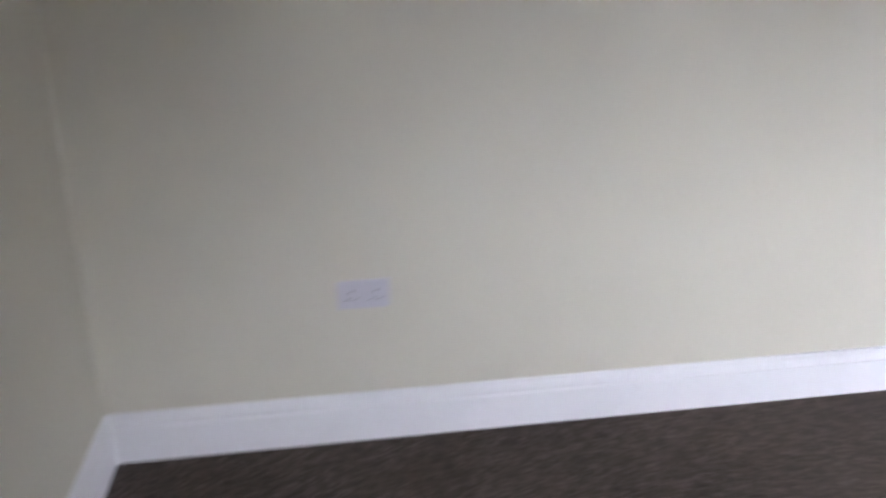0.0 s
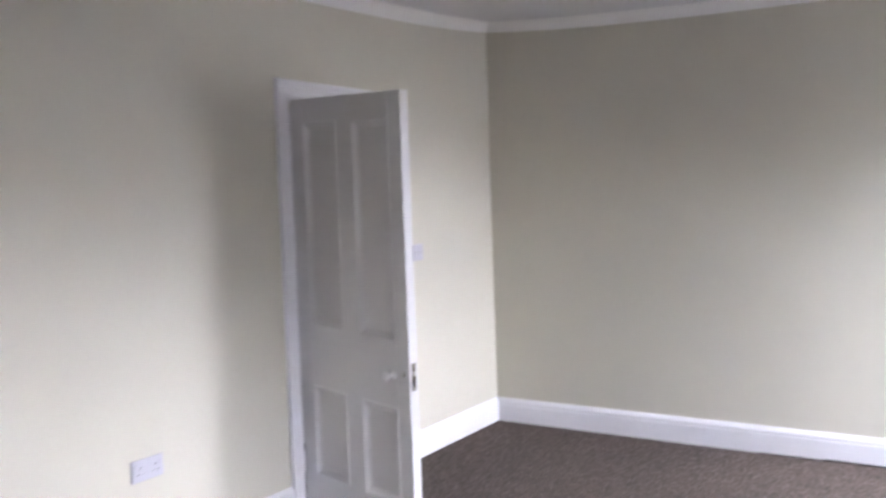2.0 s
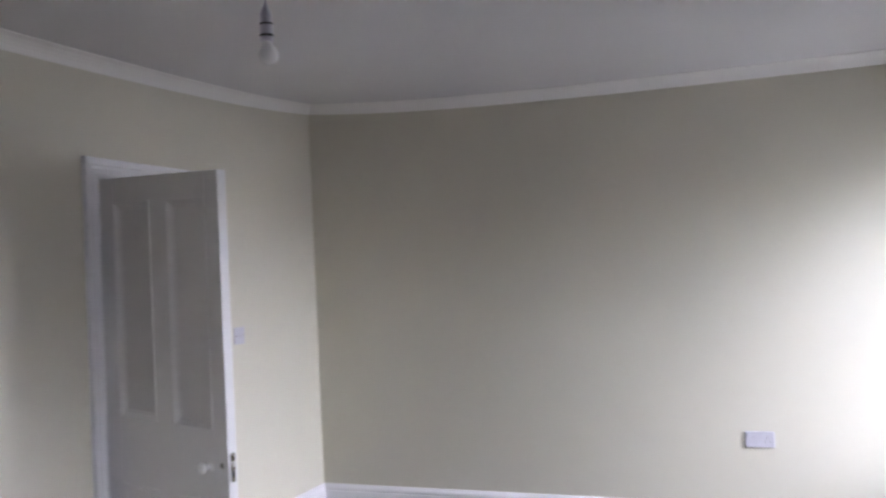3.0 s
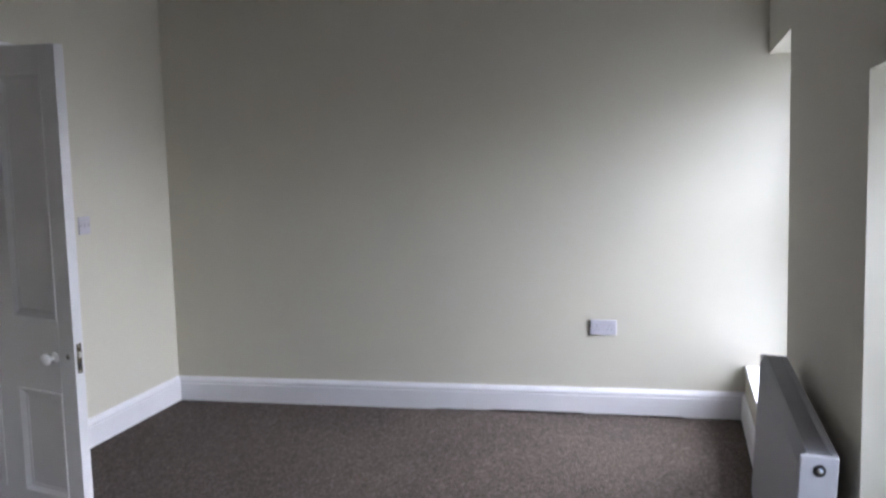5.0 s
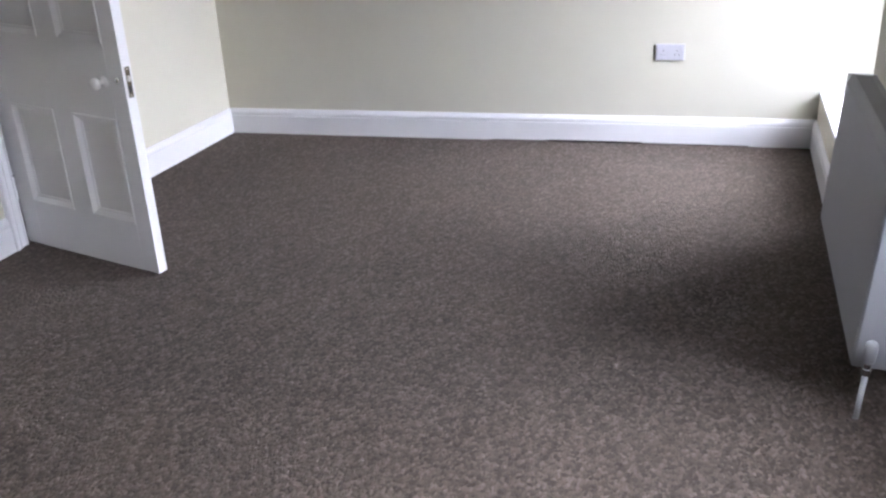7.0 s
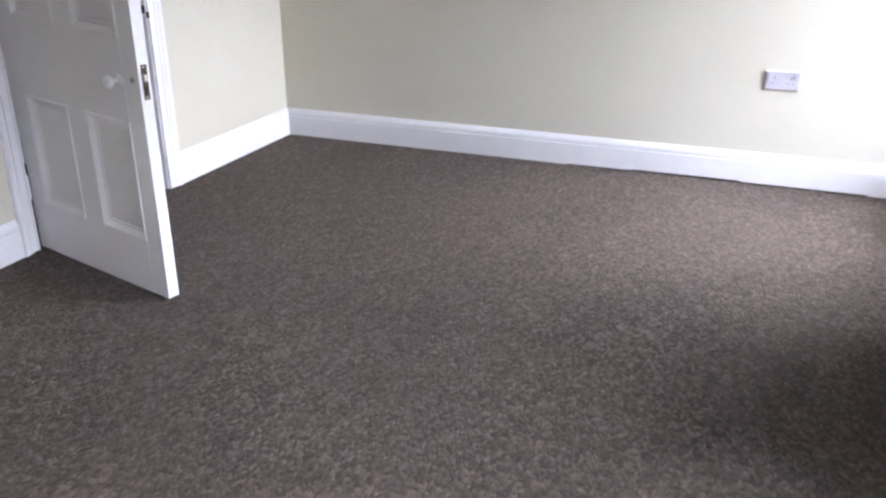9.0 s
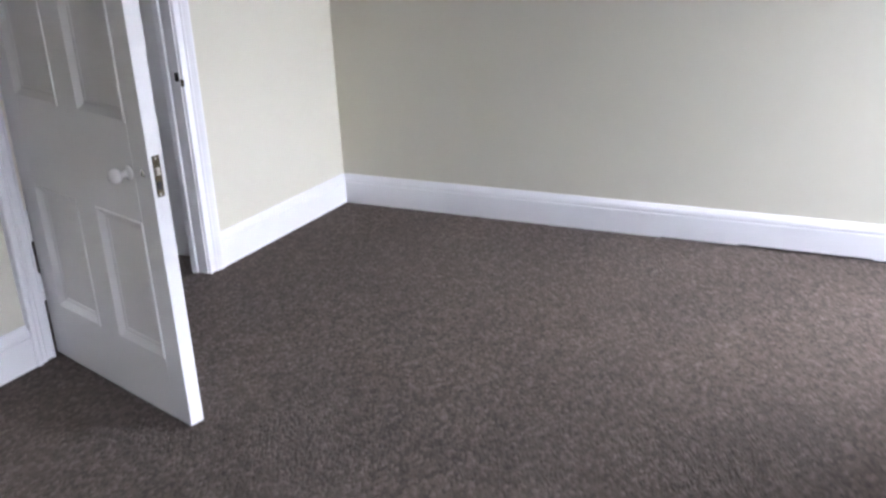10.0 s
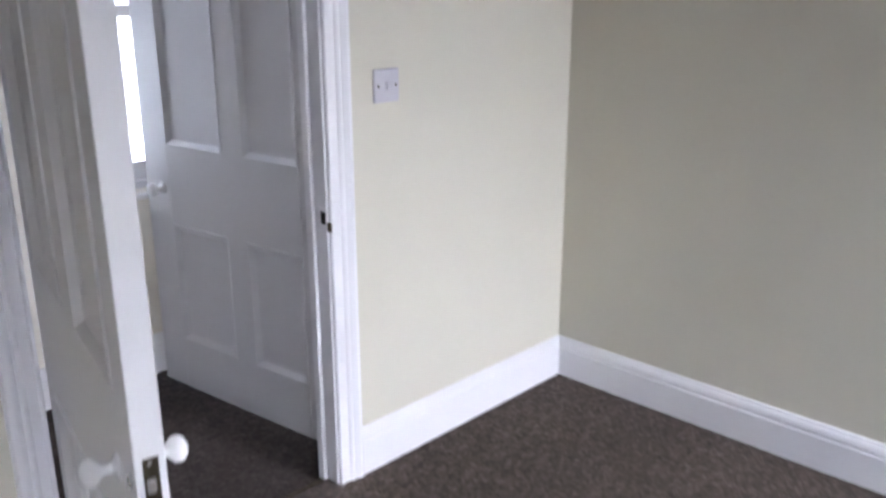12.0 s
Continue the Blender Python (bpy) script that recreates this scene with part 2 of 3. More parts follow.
structure("wall_hall_south", boxed(HALL_W, -0.08, HALL_S - 0.1, HALL_S, 0, TOP), HALLWALL, "plain pale painted landing wall", "wall")
structure("wall_hall_end", boxed(HALL_W, -0.08, 1.1, 1.2, 0, TOP), HALLWALL, "plain pale painted wall beyond the second doorway", "wall")

# ---- skirting, coving ----
SKIRT = [(0, 0), (0.020, 0), (0.020, 0.110), (0.0190, 0.113), (0.0160, 0.115), (0.0160, 0.117), (0.0185, 0.119), (0.0190, 0.127), (0.0165, 0.138), (0.0115, 0.146), (0.0085, 0.149), (0.008, 0.154), (0.004, 0.157), (0, 0.157)]
ARCH_W = 0.09
bm = bmesh.new()
LIFTS = [(0.0, 1.72, 0.0), (1.72, 2.06, 0.005), (2.06, 2.60, 0.011), (2.60, 3.18, 0.006), (3.18, EAST - UNDER, 0.0)]
for x0, x1, lift in LIFTS:
    run(bm, [(d, max(h, lift)) for d, h in SKIRT], (x0, 0, 0), (x1, 0, 0), (0, -1, 0), mitre_a=-1 if x0 == 0 else 0, mitre_b=-1 if x1 > 3.3 else 0)
structure("baseboard_north", bm, GLOSS, "tall white gloss moulded skirting board with a gap over the carpet", "skirting board")
# Dark strip added to imitate shade beneath the lifted boards.
structure("baseboard_shade_north", boxed(1.72, 3.18, -0.006, -0.001, 0.0005, 0.0048), DARK, "near-black strip imitating the shade under the lifted skirting board", "gap")
bm = bmesh.new()
run(bm, SKIRT, (0, DOOR_N + ARCH_W + 0.004, 0), (0, 0, 0), (1, 0, 0), mitre_b=-1)
run(bm, SKIRT, (0, SOUTH, 0), (0, DOOR_S - ARCH_W - 0.002, 0), (1, 0, 0), mitre_a=-1)
structure("baseboard_west", bm, GLOSS, "tall white gloss moulded skirting board beside the door", "skirting board")
bm = bmesh.new()
run(bm, SKIRT, (EAST, SOUTH, 0), (0, SOUTH, 0), (0, 1, 0), mitre_a=-1, mitre_b=-1)
structure("baseboard_south", bm, GLOSS, "tall white gloss moulded skirting board", "skirting board")
bm = bmesh.new()
run(bm, SKIRT, (-UNDER, 0, 0), (-UNDER, W1_S, 0), (-1, 0, 0), mitre_a=-1)
run(bm, SKIRT, (0, W2_S, 0), (0, LONG, 0), (-1, 0, 0))
bm.transform(EAST_FRAME)
structure("baseboard_east", bm, GLOSS, "tall white gloss moulded skirting board under the window", "skirting board")

COVING = [(0, 0), (0, -0.062), (0.006, -0.062), (0.010, -0.055), (0.020, -0.040), (0.034, -0.026), (0.052, -0.014), (0.070, -0.008), (0.078, -0.006), (0.078, 0)]
for side, out, ends in (("north", (0, -1, 0), [(i * EAST / 16, 0) for i in range(17)]), ("west", (1, 0, 0), [(0, SOUTH * (1 - i / 20)) for i in range(21)])):
    bm = bmesh.new()
    for k, ((xa, ya), (xb, yb)) in enumerate(zip(ends, ends[1:])):
        run(bm, COVING, (xa, ya, CEILING + rise(xa, ya) + 0.002), (xb, yb, CEILING + rise(xb, yb) + 0.002), out,
            mitre_a=-1 if k == 0 else 0, mitre_b=-1 if k == len(ends) - 2 else 0)
    bmesh.ops.remove_doubles(bm, verts=bm.verts, dist=0.0005)
    structure("trim_coving_" + side, bm, COVE, "white painted plaster coving between wall and ceiling", "coving")
bm = run(bmesh.new(), COVING, (EAST, SOUTH, CEILING), (0, SOUTH, CEILING), (0, 1, 0), mitre_b=-1)
structure("trim_coving_south", bm, COVE, "white painted plaster coving between wall and ceiling", "coving")
bm = run(bmesh.new(), COVING, (0, 0, CEILING), (0, LONG, CEILING), (-1, 0, 0), mitre_a=-1)
bm.transform(EAST_FRAME)
structure("trim_coving_east", bm, COVE, "white painted plaster coving between wall and ceiling", "coving")

# ---- door lining, architrave, threshold ----
LINING = thing("trim_door_lining", Matrix(), "white gloss painted door lining and moulded architrave", "door frame", kind="structure")
part("jamb", boxed(-0.08, 0.004, DOOR_N, DOOR_N + 0.03, 0, DOOR_TOP + 0.03, 0.002, 1), GLOSS, LINING)
part("jamb", boxed(-0.08, -0.022, DOOR_S - 0.03, DOOR_S, 0, DOOR_TOP + 0.03, 0.002, 1), GLOSS, LINING)
part("head", boxed(-0.08, 0.004, DOOR_S, DOOR_N, DOOR_TOP, DOOR_TOP + 0.03, 0.002, 1), GLOSS, LINING)
part("door_stop", boxed(-0.075, -0.045, DOOR_N - 0.014, DOOR_N - 0.0005, 0, DOOR_TOP - 0.0005, 0.002, 1), GLOSS, LINING)
part("door_stop", boxed(-0.075, -0.045, DOOR_S + 0.0005, DOOR_S + 0.014, 0, DOOR_TOP - 0.0005, 0.002, 1), GLOSS, LINING)
part("door_stop", boxed(-0.075, -0.045, DOOR_S + 0.014, DOOR_N - 0.014, DOOR_TOP - 0.014, DOOR_TOP - 0.0005, 0.002, 1), GLOSS, LINING)
# profile: (outward along the wall from the opening, proud of the wall)
ARCH = [(0.006, 0.0), (0.006, 0.012), (0.010, 0.016), (0.015, 0.016), (0.018, 0.011), (0.041, 0.013), (0.047, 0.018), (0.054, 0.021), (0.059, 0.016), (0.065, 0.020), (0.076, 0.026), (0.086, 0.026), (ARCH_W, 0.021), (ARCH_W, 0.0)]


def architrave(x, sign, name="architrave"):
    for a, b, out, ma, mb in (((x, DOOR_N, 0), (x, DOOR_N, DOOR_TOP), (0, 1, 0), 0, 1), ((x, DOOR_S, 0), (x, DOOR_S, DOOR_TOP), (0, -1, 0), 0, 1),
                              ((x, DOOR_S, DOOR_TOP), (x, DOOR_N, DOOR_TOP), (0, 0, 1), 1, 1)):
        part(name, run(bmesh.new(), ARCH, a, b, out, (sign, 0, 0), ma, mb), GLOSS, LINING)


architrave(0.0005, 1)
architrave(-0.0805, -1)
STRIKE = part("strike_plate", boxed(-0.030, 0.0045, DOOR_N - 0.0015, DOOR_N + 0.002, 0.785, 0.885, 0.001, 1), GLOSS, LINING, "painted-over strike plate let into the jamb")
part("latch_hole", boxed(-0.020, 0.001, DOOR_N - 0.0024, DOOR_N - 0.0008, 0.838, 0.874), DARK, STRIKE, "dark latch hole")
part("latch_lip", boxed(0.0047, 0.0205, DOOR_N - 0.0010, DOOR_N + 0.0052, 0.818, 0.846, 0.0015, 1), BRASS, STRIKE, "worn metal lip of the strike plate")

bm = run(bmesh.new(), [(-0.007, 0.0), (-0.007, 0.002), (-0.003, 0.004), (0.003, 0.004), (0.007, 0.002), (0.007, 0.0)], (-0.055, DOOR_S + 0.001, -0.001), (-0.055, DOOR_N - 0.001, -0.001), (1, 0, 0))
tagged(mesh_object("threshold_strip", bm, BRASS), "narrow dull brown metal carpet threshold strip in the doorway", "threshold strip")

# ---- panelled doors ----


def ring(bm, r0, r1, y0, y1):
    """A sloping frame between the rectangles r0 (s0, s1, z0, z1) at depth y0 and r1 at depth y1."""
    def corners(r, y):
        return [bm.verts.new((r[0], y, r[2])), bm.verts.new((r[1], y, r[2])), bm.verts.new((r[1], y, r[3])), bm.verts.new((r[0], y, r[3]))]
    a, b = corners(r0, y0), corners(r1, y1)
    for i in range(4):
        j = (i + 1) % 4
        bm.faces.new((a[i], a[j], b[j], b[i]))


def inset(r, d):
    return (r[0] + d, r[1] - d, r[2] + d, r[3] - d)


def panel_door(at, width, height, thick, panels, label, lift=0.008, name="door_1"):
    """A four-panel door; local x runs from the hinge to the free edge, y 0 to -thick... faces at both sides, z up."""
    door = thing(name, at, label, "door", kind="structure")
    s = sorted({0.0, width, *(p[0] for p in panels), *(p[1] for p in panels)})
    z = sorted({lift, height, *(p[2] for p in panels), *(p[3] for p in panels)})
    sides = ((s[0], s[1]), (s[-2], s[-1]))
    for a, b in sides:
        part("stile", boxed(a, b, 0, thick, lift, height, 0.0015, 1), SATIN, door)
    for a, b in ((z[0], z[1]), (z[2], z[3]), (z[4], z[5])):
        part("rail", boxed(s[1], s[-2], 0.0, thick, a, b), SATIN, door)
    for a, b in ((z[1], z[2]), (z[3], z[4])):
        part("muntin", boxed(s[2], s[3], 0.0, thick, a, b), SATIN, door)
    for p in panels:
        part("panel", boxed(p[0], p[1], thick * 0.34, thick * 0.66, p[2], p[3]), SATIN, door)
        for y0, y1 in ((0.0, thick * 0.33), (thick, thick * 0.67)):
            bm = bmesh.new()
            k = 1 if y1 > y0 else -1
            ring(bm, p, inset(p, 0.001), y0 + k * 0.0005, y0 - k * 0.004)
            ring(bm, inset(p, 0.001), inset(p, 0.007), y0 - k * 0.004, y0 - k * 0.004)
            ring(bm, inset(p, 0.007), inset(p, 0.010), y0 - k * 0.004, y0 - k * 0.001)
            ring(bm, inset(p, 0.010), inset(p, 0.024), y0 - k * 0.001, y0 + k * 0.011)
            ring(bm, inset(p, 0.024), inset(p, 0.031), y0 + k * 0.011, y0 + k * 0.0125)
            ring(bm, inset(p, 0.031), inset(p, 0.035), y0 + k * 0.0125, y1 - k * 0.0003)
            part("panel_moulding", bm, SATIN, door)
    return door


def knob_set(door, s, z, thick):
    """Porcelain knobs with brass roses on both faces, a keyhole cover, and the mortice lock's faceplate."""
    for y, k in ((0.0, -1), (thick, 1)):
        m = Matrix.Translation((s, y, z)) @ pose(0, 0, 0, 90 if k < 0 else -90)
        part("rose", lathe(bmesh.new(), [(0, 0.0), (0.021, 0.0), (0.021, 0.003), (0.015, 0.007), (0.0105, 0.008), (0.0105, 0.012), (0, 0.012)], m), PORCELAIN, door, smooth=True)
        part("knob", lathe(bmesh.new(), [(0, 0.010), (0.0095, 0.010), (0.0085, 0.020), (0.0095, 0.027), (0.016, 0.032), (0.0215, 0.038), (0.0230, 0.045), (0.0215, 0.052), (0.0160, 0.058), (0.008, 0.0615), (0, 0.062)], m), PORCELAIN, door, "round white porcelain door knob", smooth=True)


def hinge(door, z, thick):
    h = part("hinge", cyl(bmesh.new(), (-0.004, -0.006, z - 0.05), (-0.004, -0.006, z + 0.05), 0.0065, n=14), GLOSS, door, smooth=False)
    bm = bmesh.new()
    for k in (-0.018, 0.018):
        cyl(bm, (-0.004, -0.006, z + k - 0.0012), (-0.004, -0.006, z + k + 0.0012), 0.0072, n=14)
    part("knuckle_joint", bm, STEEL, h)


DOOR_W, DOOR_T, DROP = 0.780, 0.047, 0.045
PANELS = [(0.095, 0.348, 0.215, 0.651), (0.456, 0.700, 0.215, 0.651), (0.095, 0.348, 0.941, 1.905), (0.456, 0.700, 0.941, 1.905)]
DOOR = panel_door(pose(0.004, -1.940, 0, 0, 0, -12.2), DOOR_W, 2.014, DOOR_T, PANELS, "white painted four-panel wooden door standing open into the room", 0.010)
knob_set(DOOR, 0.674, 0.795, DOOR_T)
LOCK = part("lock_faceplate", boxed(DOOR_W - 0.001, DOOR_W + 0.0018, 0.012, 0.036, 0.740, 0.858, 0.001, 1), BRASS, DOOR, "worn brass mortice lock faceplate")
part("latch_bolt", boxed(DOOR_W + 0.0015, DOOR_W + 0.009, 0.015, 0.028, 0.803, 0.825, 0.002, 2), STEEL, LOCK, "bright worn latch bolt")
part("dead_bolt", boxed(DOOR_W + 0.0015, DOOR_W + 0.004, 0.014, 0.030, 0.760, 0.784, 0.001, 1), DARK, LOCK)
for zz in (0.748, 0.850):
    part("screw", cyl(bmesh.new(), (DOOR_W + 0.001, 0.022, zz), (DOOR_W + 0.003, 0.022, zz), 0.0035, n=10), STEEL, LOCK)
KEY = part("keyhole_cover", lathe(bmesh.new(), [(0, 0), (0.012, 0), (0.012, 0.002), (0.009, 0.0035), (0, 0.0035)], Matrix.Translation((0.744, 0, 0.806)) @ pose(0, 0, 0, 90)), CHROME, DOOR, "small dull metal keyhole cover", smooth=True)
part("keyhole", boxed(0.7420, 0.7460, -0.0042, -0.0030, 0.799, 0.811), DARK, KEY)
for zz in (0.26, 1.78):
    hinge(DOOR, zz, DOOR_T)
# the door is sheared down towards its free edge to fit the camera's view
for piece in DOOR.children_recursive:
    piece.data.transform(Matrix(((1, 0, 0, 0), (0, 1, 0, 0), (-DROP, 0, 1, 0), (0, 0, 0, 1))))

P2 = [(0.105, 0.365, 0.215, 0.665), (0.465, 0.765, 0.215, 0.665), (0.105, 0.365, 0.945, 1.87), (0.465, 0.765, 0.945, 1.87)]
HALLDOOR = panel_door(pose(-0.15, -0.982, 0, 0, 0, 180 + 6.9), 0.900, 1.985, 0.04, P2, "white painted four-panel landing door standing slightly ajar", 0.022, "door_2")
knob_set(HALLDOOR, 0.805, 0.79, 0.04)

LINING2 = thing("trim_landing_door_lining", Matrix(), "white gloss painted frame of the landing doorway", "door frame", kind="structure")
part("architrave", boxed(-1.11, -1.022, HALL_N - 0.022, HALL_N - 0.0005, 0, 2.09, 0.004, 2), GLOSS, LINING2)
part("architrave", boxed(-0.138, -0.088, HALL_N - 0.022, HALL_N - 0.0005, 0, 2.09, 0.004, 2), GLOSS, LINING2)
part("architrave", boxed(-1.022, -0.138, HALL_N - 0.022, HALL_N - 0.0005, 2.00, 2.09, 0.004, 2), GLOSS, LINING2)
part("jamb", boxed(-1.0298, -1.018, HALL_N + 0.0005, HALL_N + 0.1, 0, 2.02), GLOSS, LINING2)
part("jamb", boxed(-0.142, -0.1302, HALL_N + 0.0005, HALL_N + 0.1, 0, 2.02), GLOSS, LINING2)
structure("baseboard_hall", run(bmesh.new(), SKIRT, (HALL_W, HALL_S, 0), (HALL_W, HALL_N, 0), (1, 0, 0)), GLOSS, "white gloss moulded skirting board of the landing", "skirting board")

# ---- sash windows ----


def sash_window(name, at, width, z0, z1, label, board=0.2, post=0.05, stile=0.0445):
    """Local x along the wall, y to the outside, z up."""
    w = thing(name, at, label, "window", kind="structure")
    h = width / 2
    mid = (z0 + z1) / 2
    for a, b in ((-h, -h + post), (h - post, h)):
        part("window_frame", boxed(a, b, 0, 0.10, z0, z1, 0.003, 1), GLOSS, w)
    part("window_frame", boxed(-h + post, h - post, 0, 0.10, z1 - 0.05, z1, 0.003, 1), GLOSS, w)
    part("window_frame", boxed(-h + post, h - post, 0, 0.10, z0, z0 + 0.03, 0.003, 1), GLOSS, w)
    for y, a, b in ((0.012, z0 + 0.03, mid + 0.022), (0.054, mid - 0.022, z1 - 0.05)):
        sash = part("sash", boxed(-h + post + 0.0005, -h + post + stile, y, y + 0.038, a, b, 0.003, 1), GLOSS, w)
        part("sash_stile", boxed(h - post - stile, h - post - 0.0005, y, y + 0.038, a, b, 0.003, 1), GLOSS, sash)
        part("sash_rail", boxed(-h + post + stile, h - post - stile, y, y + 0.038, a, a + (0.07 if y < 0.03 else 0.042), 0.003, 1), GLOSS, sash)
        part("sash_rail", boxed(-h + post + stile, h - post - stile, y, y + 0.038, b - 0.042, b, 0.003, 1), GLOSS, sash)
        pane = part("pane", boxed(-h + post + stile - 0.005, h - post - stile + 0.005, y + 0.017, y + 0.021, a + 0.03, b - 0.03), GLASS, w)
        pane.visible_shadow = False
    part("window_sill", boxed(-h + 0.001, h - 0.001, -board, 0.10, z0 - 0.022, z0 - 0.0005, 0.004, 2), GLOSS, w)
    return w


sash_window("window_1", EAST_FRAME @ pose(0.20, W1_S / 2, 0, 0, 0, -90), -W1_S, SILL, HEAD, "white painted sash window in a deep reveal", 0.20 + UNDER + 0.002)
sash_window("window_2", EAST_FRAME @ pose(0.20, (W2_N + W2_S) / 2, 0, 0, 0, -90), W2_N - W2_S, 0.52, HEAD_2, "white painted sash window above a wall recess", 0.03)
sash_window("window_3", pose(HALL_W - 0.08, -1.2175, 0, 0, 0, 90), 0.565, 0.73, 2.05, "white painted landing window", 0.10, 0.022, 0.025)

GLOW = bpy.data.materials.new("white_overcast_distance")
GLOW.use_nodes = True
GLOW.node_tree.nodes["Principled BSDF"].inputs["Emission Color"].default_value = (0.95, 0.98, 1.0, 1)
GLOW.node_tree.nodes["Principled BSDF"].inputs["Emission Strength"].default_value = 0.45
GLOW.node_tree.nodes["Principled BSDF"].inputs["Base Color"].default_value = (0.5, 0.5, 0.5, 1)
structure("backdrop", boxed(-6.05, -6.0, -6.5, 4.5, -3.0, 7.0), GLOW, "plain white overcast sky beyond the landing window", "sky")

# ---- radiator on the pier between the windows ----
RX, RY, RZ = 3.305, -2.61, 0.097
RAD = thing("radiator", pose(RX, RY, RZ, 0, 3.1, -3.2), "white enamelled steel panel radiator on the pier between the windows, colour darkened to imitate its shade", "radiator")
LX, LY, LZ = 0.103, 1.235, 0.588
FRONT = [(0.022, 0.0), (0.010, 0.0), (0.004, 0.002), (0.001, 0.006), (0.0, 0.012), (0.0, LZ - 0.040), (0.0015, LZ - 0.037), (0.0015, LZ - 0.034), (0.004, LZ - 0.031),
         (0.014, LZ - 0.008), (0.018, LZ - 0.002), (0.022, LZ)]
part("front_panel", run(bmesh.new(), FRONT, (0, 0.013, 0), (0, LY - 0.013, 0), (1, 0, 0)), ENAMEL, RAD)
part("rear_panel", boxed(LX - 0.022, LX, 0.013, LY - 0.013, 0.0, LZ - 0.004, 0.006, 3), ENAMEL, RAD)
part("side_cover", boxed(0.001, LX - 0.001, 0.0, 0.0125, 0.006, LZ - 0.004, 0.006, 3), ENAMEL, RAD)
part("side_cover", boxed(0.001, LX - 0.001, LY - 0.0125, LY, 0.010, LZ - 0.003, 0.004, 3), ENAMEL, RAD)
part("top_grille", boxed(0.022, LX - 0.022, 0.0126, LY - 0.0126, LZ - 0.020, LZ - 0.007), TOP_SHADE, RAD, "top grille, enamel colour darkened for the shade on top")
PLUG = part("air_vent_plug", lathe(bmesh.new(), [(0, 0), (0.017, 0), (0.017, 0.002), (0.013, 0.003), (0, 0.003)], Matrix.Translation((LX * 0.52, 0, LZ - 0.045)) @ pose(0, 0, 0, 90), 24), DARK, RAD, "dark recess of the air vent")
part("bleed_screw", lathe(bmesh.new(), [(0, 0), (0.008, 0), (0.008, 0.005), (0.004, 0.007), (0, 0.007)], Matrix.Translation((LX * 0.52, -0.003, LZ - 0.045)) @ pose(0, 0, 0, 90), 12), CHROME, PLUG)
VALVE = part("valve", cyl(bmesh.new(), (0.034, 0.004, 0.045), (0.034, -0.034, 0.045), 0.011, n=16), CHROME, RAD, "chrome radiator valve")
part("valve_cap", lathe(bmesh.new(), [(0, -0.008), (0.014, -0.008), (0.017, 0.000), (0.018, 0.038), (0.016, 0.050), (0.010, 0.056), (0, 0.057)], Matrix.Translation((0.034, -0.036, 0.052)), 22), SHADED_PLASTIC, VALVE, "white plastic valve cap, greyed in colour for its shade", smooth=True)
part("valve_body", lathe(bmesh.new(), [(0, -0.045), (0.012, -0.045), (0.012, -0.026), (0.010, -0.024), (0.010, -0.006), (0, -0.006)], Matrix.Translation((0.034, -0.036, 0.050)), 18), CHROME, VALVE)
part("pipe", cyl(bmesh.new(), (0.034, -0.036, 0.008), (0.026, -0.080, -RZ - 0.03), 0.0078, n=16), ENAMEL, RAD, "white supply pipe, colour darkened to imitate its shade", smooth=True)
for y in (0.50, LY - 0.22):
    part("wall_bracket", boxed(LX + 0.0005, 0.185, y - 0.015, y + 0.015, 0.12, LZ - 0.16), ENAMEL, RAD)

# ---- electrical fittings ----


def double_socket(at, label):
    """Local x to the right, y out of the wall, z up; the origin is the plate's middle on the wall."""
    s = thing("wall_socket", at, label, "socket", "double wall sockets")
    part("faceplate", boxed(-0.077, 0.077, 0.0, 0.009, -0.0445, 0.0445, 0.004, 3), PLASTIC, s)
    for k in (-1, 1):
        cx = k * 0.036
        part("rocker_switch", boxed(k * 0.058 - 0.006, k * 0.058 + 0.006, 0.0085, 0.0120, 0.010, 0.030, 0.0015, 2), PLASTIC, s)
        bm = bmesh.new()
        box(bm, cx - 0.002, cx + 0.002, 0.0088, 0.0094, 0.006, 0.014)
        box(bm, cx - 0.0145, cx - 0.0085, 0.0088, 0.0094, -0.016, -0.012)
        box(bm, cx + 0.0085, cx + 0.0145, 0.0088, 0.0094, -0.016, -0.012)
        part("pin_holes", bm, DARK, s)
    for k in (-1, 1):
        part("screw", cyl(bmesh.new(), (k * 0.067, 0.0085, -0.004), (k * 0.067, 0.0098, -0.004), 0.003, n=10), PLASTIC, s)
    return s


double_socket(pose(2.730, 0.0, 0.517, 0, 0, 180), "white plastic double wall socket above the skirting board")
double_socket(pose(0.0, -2.867, 0.483, 0, 0, -90), "white plastic double wall socket beside the open door")
double_socket(pose(0.0, -4.871, 0.480, 0, 0, -90), "white plastic double wall socket low in the corner")
SWITCH = thing("light_switch", pose(0.0, -0.898, 1.207, 0, 0, -90), "white plastic light switch between door and corner", "light switch")
part("faceplate", boxed(-0.048, 0.048, 0, 0.010, -0.048, 0.048, 0.004, 3), PLASTIC, SWITCH)
part("rocker_switch", boxed(-0.006, 0.006, 0.0095, 0.0145, -0.012, 0.012, 0.002, 2), PLASTIC, SWITCH)
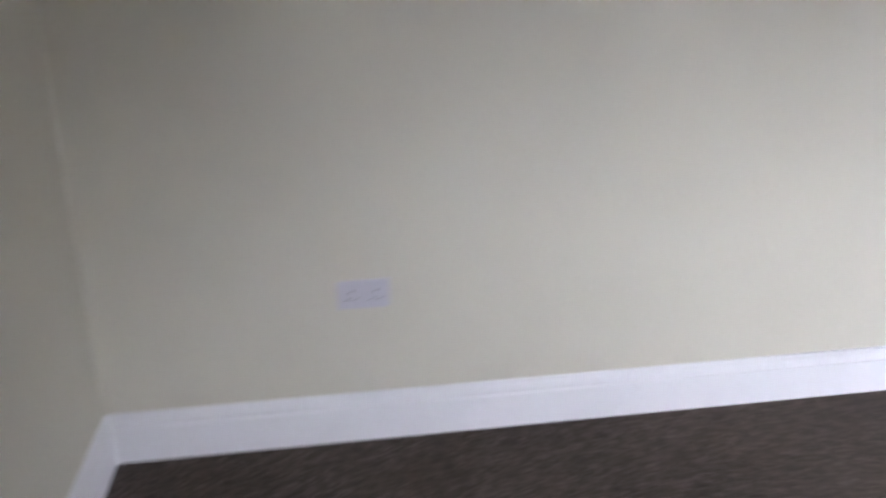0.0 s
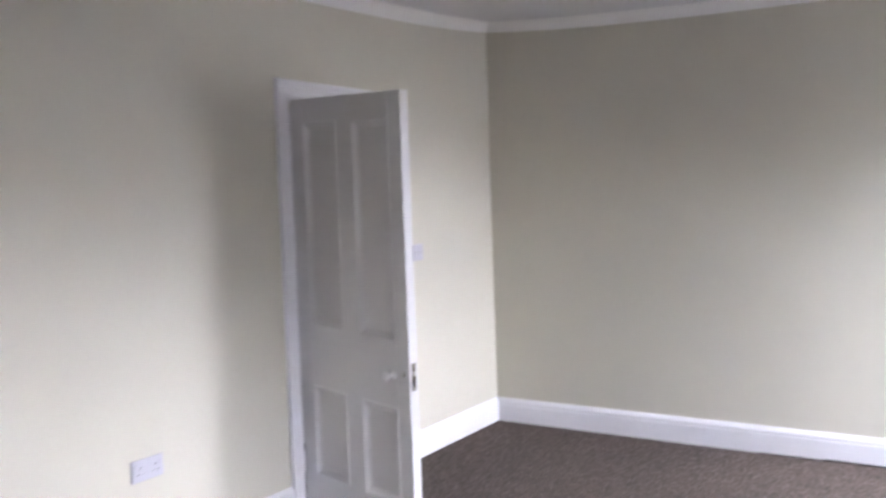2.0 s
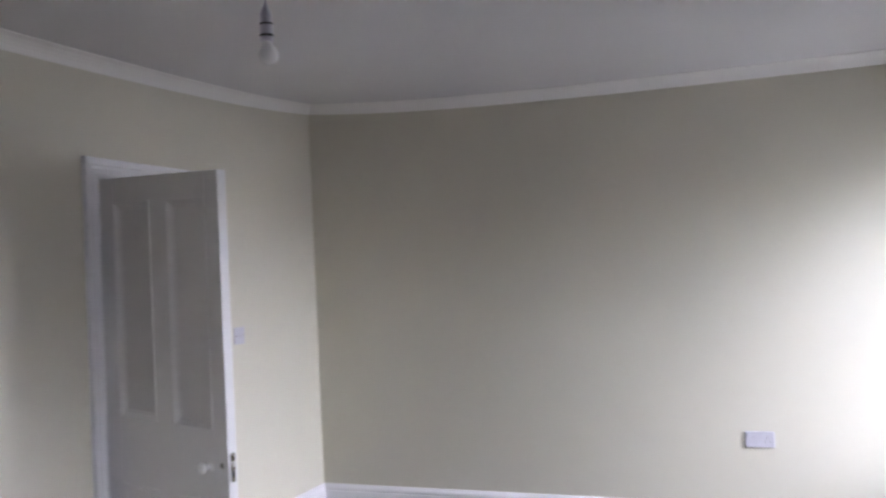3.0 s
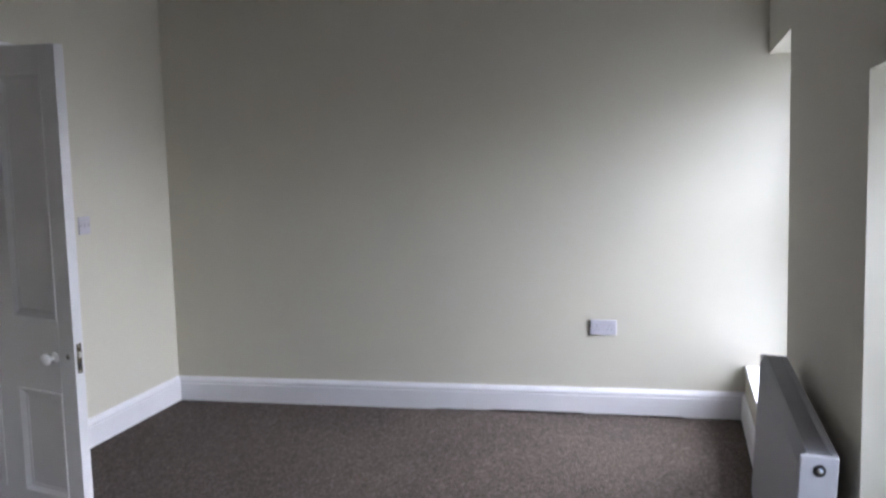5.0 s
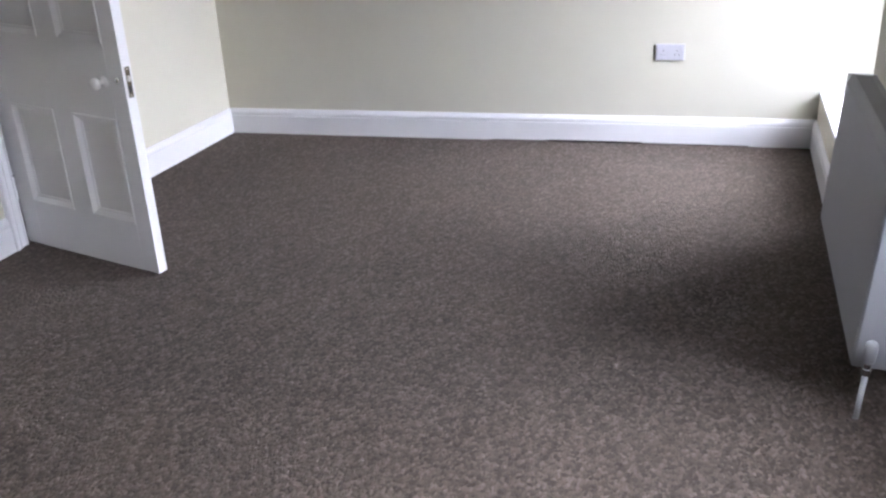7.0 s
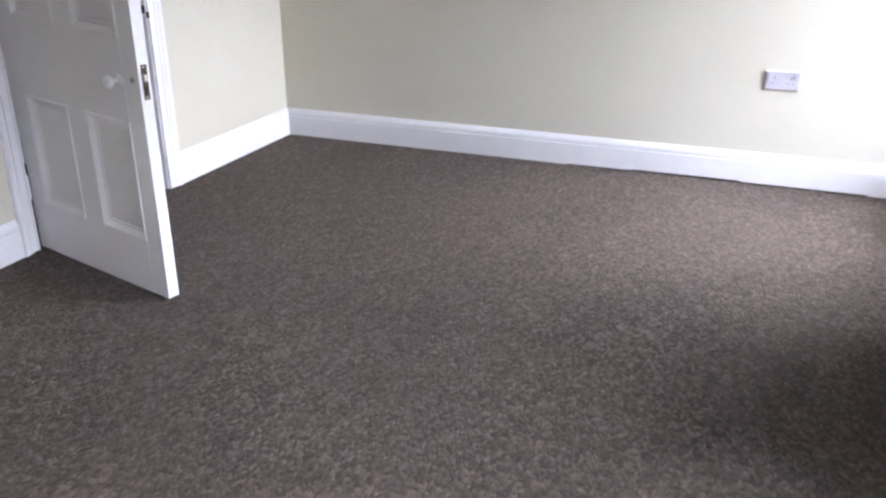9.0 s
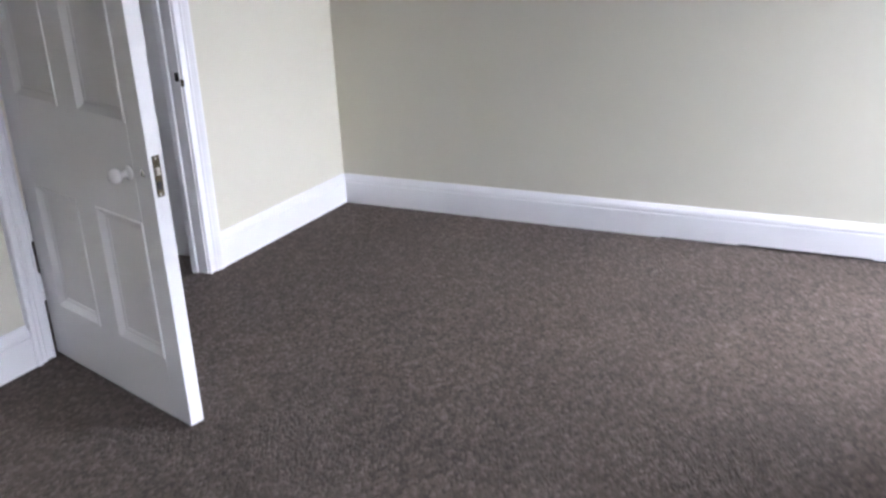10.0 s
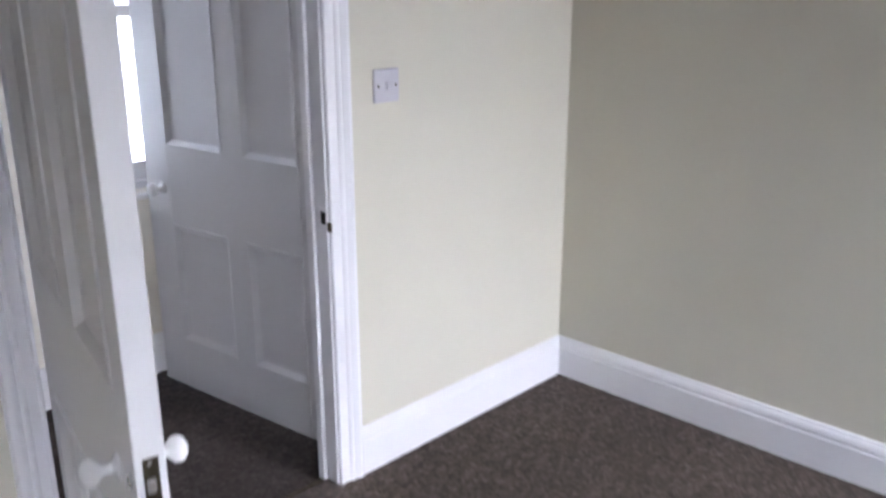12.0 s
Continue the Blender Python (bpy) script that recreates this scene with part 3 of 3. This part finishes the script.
for k in (-0.034, 0.034):
    part("screw", cyl(bmesh.new(), (k, 0.0095, 0), (k, 0.0110, 0), 0.0042, n=12), BRASS, SWITCH)

# ---- pendant lamp ----
PX, PY, PZ = 1.442, -2.75, 2.229
LAMP = thing("pendant_lamp", pose(PX, PY, CEILING), "white pendant lampholder with a bare unlit bulb on the ceiling", "ceiling lamp")
top = CEILING
part("ceiling_rose", lathe(bmesh.new(), [(0, 0.0), (0.040, 0.0), (0.040, -0.006), (0.034, -0.020), (0.014, -0.028), (0.008, -0.034), (0, -0.034)], Matrix()), PLASTIC, LAMP, smooth=True)
part("cable", cyl(bmesh.new(), (0, 0, -0.03), (-0.004, 0, PZ + 0.13 - top), 0.0032, n=10), PLASTIC, LAMP)
z0 = PZ - top
HOLDER = part("lampholder", lathe(bmesh.new(), [(0, 0.145), (0.006, 0.145), (0.012, 0.128), (0.0185, 0.120), (0.0195, 0.086), (0.018, 0.084), (0.0205, 0.080), (0.0205, 0.052), (0.017, 0.048), (0.0195, 0.044), (0.0205, 0.030), (0, 0.030)], Matrix.Translation((-0.004, 0, z0))), PLASTIC, LAMP, "white plastic lampholder", smooth=True)
part("retaining_ring", lathe(bmesh.new(), [(0.0192, 0.0870), (0.0206, 0.0860), (0.0206, 0.0812), (0.0192, 0.0802)], Matrix.Translation((-0.004, 0, z0))), DARK, HOLDER, "dark joint ring", smooth=True)
part("retaining_ring", lathe(bmesh.new(), [(0.0185, 0.0520), (0.0208, 0.0515), (0.0205, 0.0435), (0.0180, 0.0430)], Matrix.Translation((-0.004, 0, z0))), DARK, HOLDER, "dark joint ring", smooth=True)
part("bulb", lathe(bmesh.new(), [(0, 0.034), (0.013, 0.034), (0.0145, 0.022), (0.020, 0.012), (0.0275, 0.000), (0.0305, -0.012), (0.0295, -0.024), (0.024, -0.035), (0.014, -0.042), (0, -0.044)], Matrix.Translation((0, 0, z0)) @ pose(0, 0, 0, 0, -8)), PEARL, LAMP, "frosted white glass bulb, unlit", smooth=True)
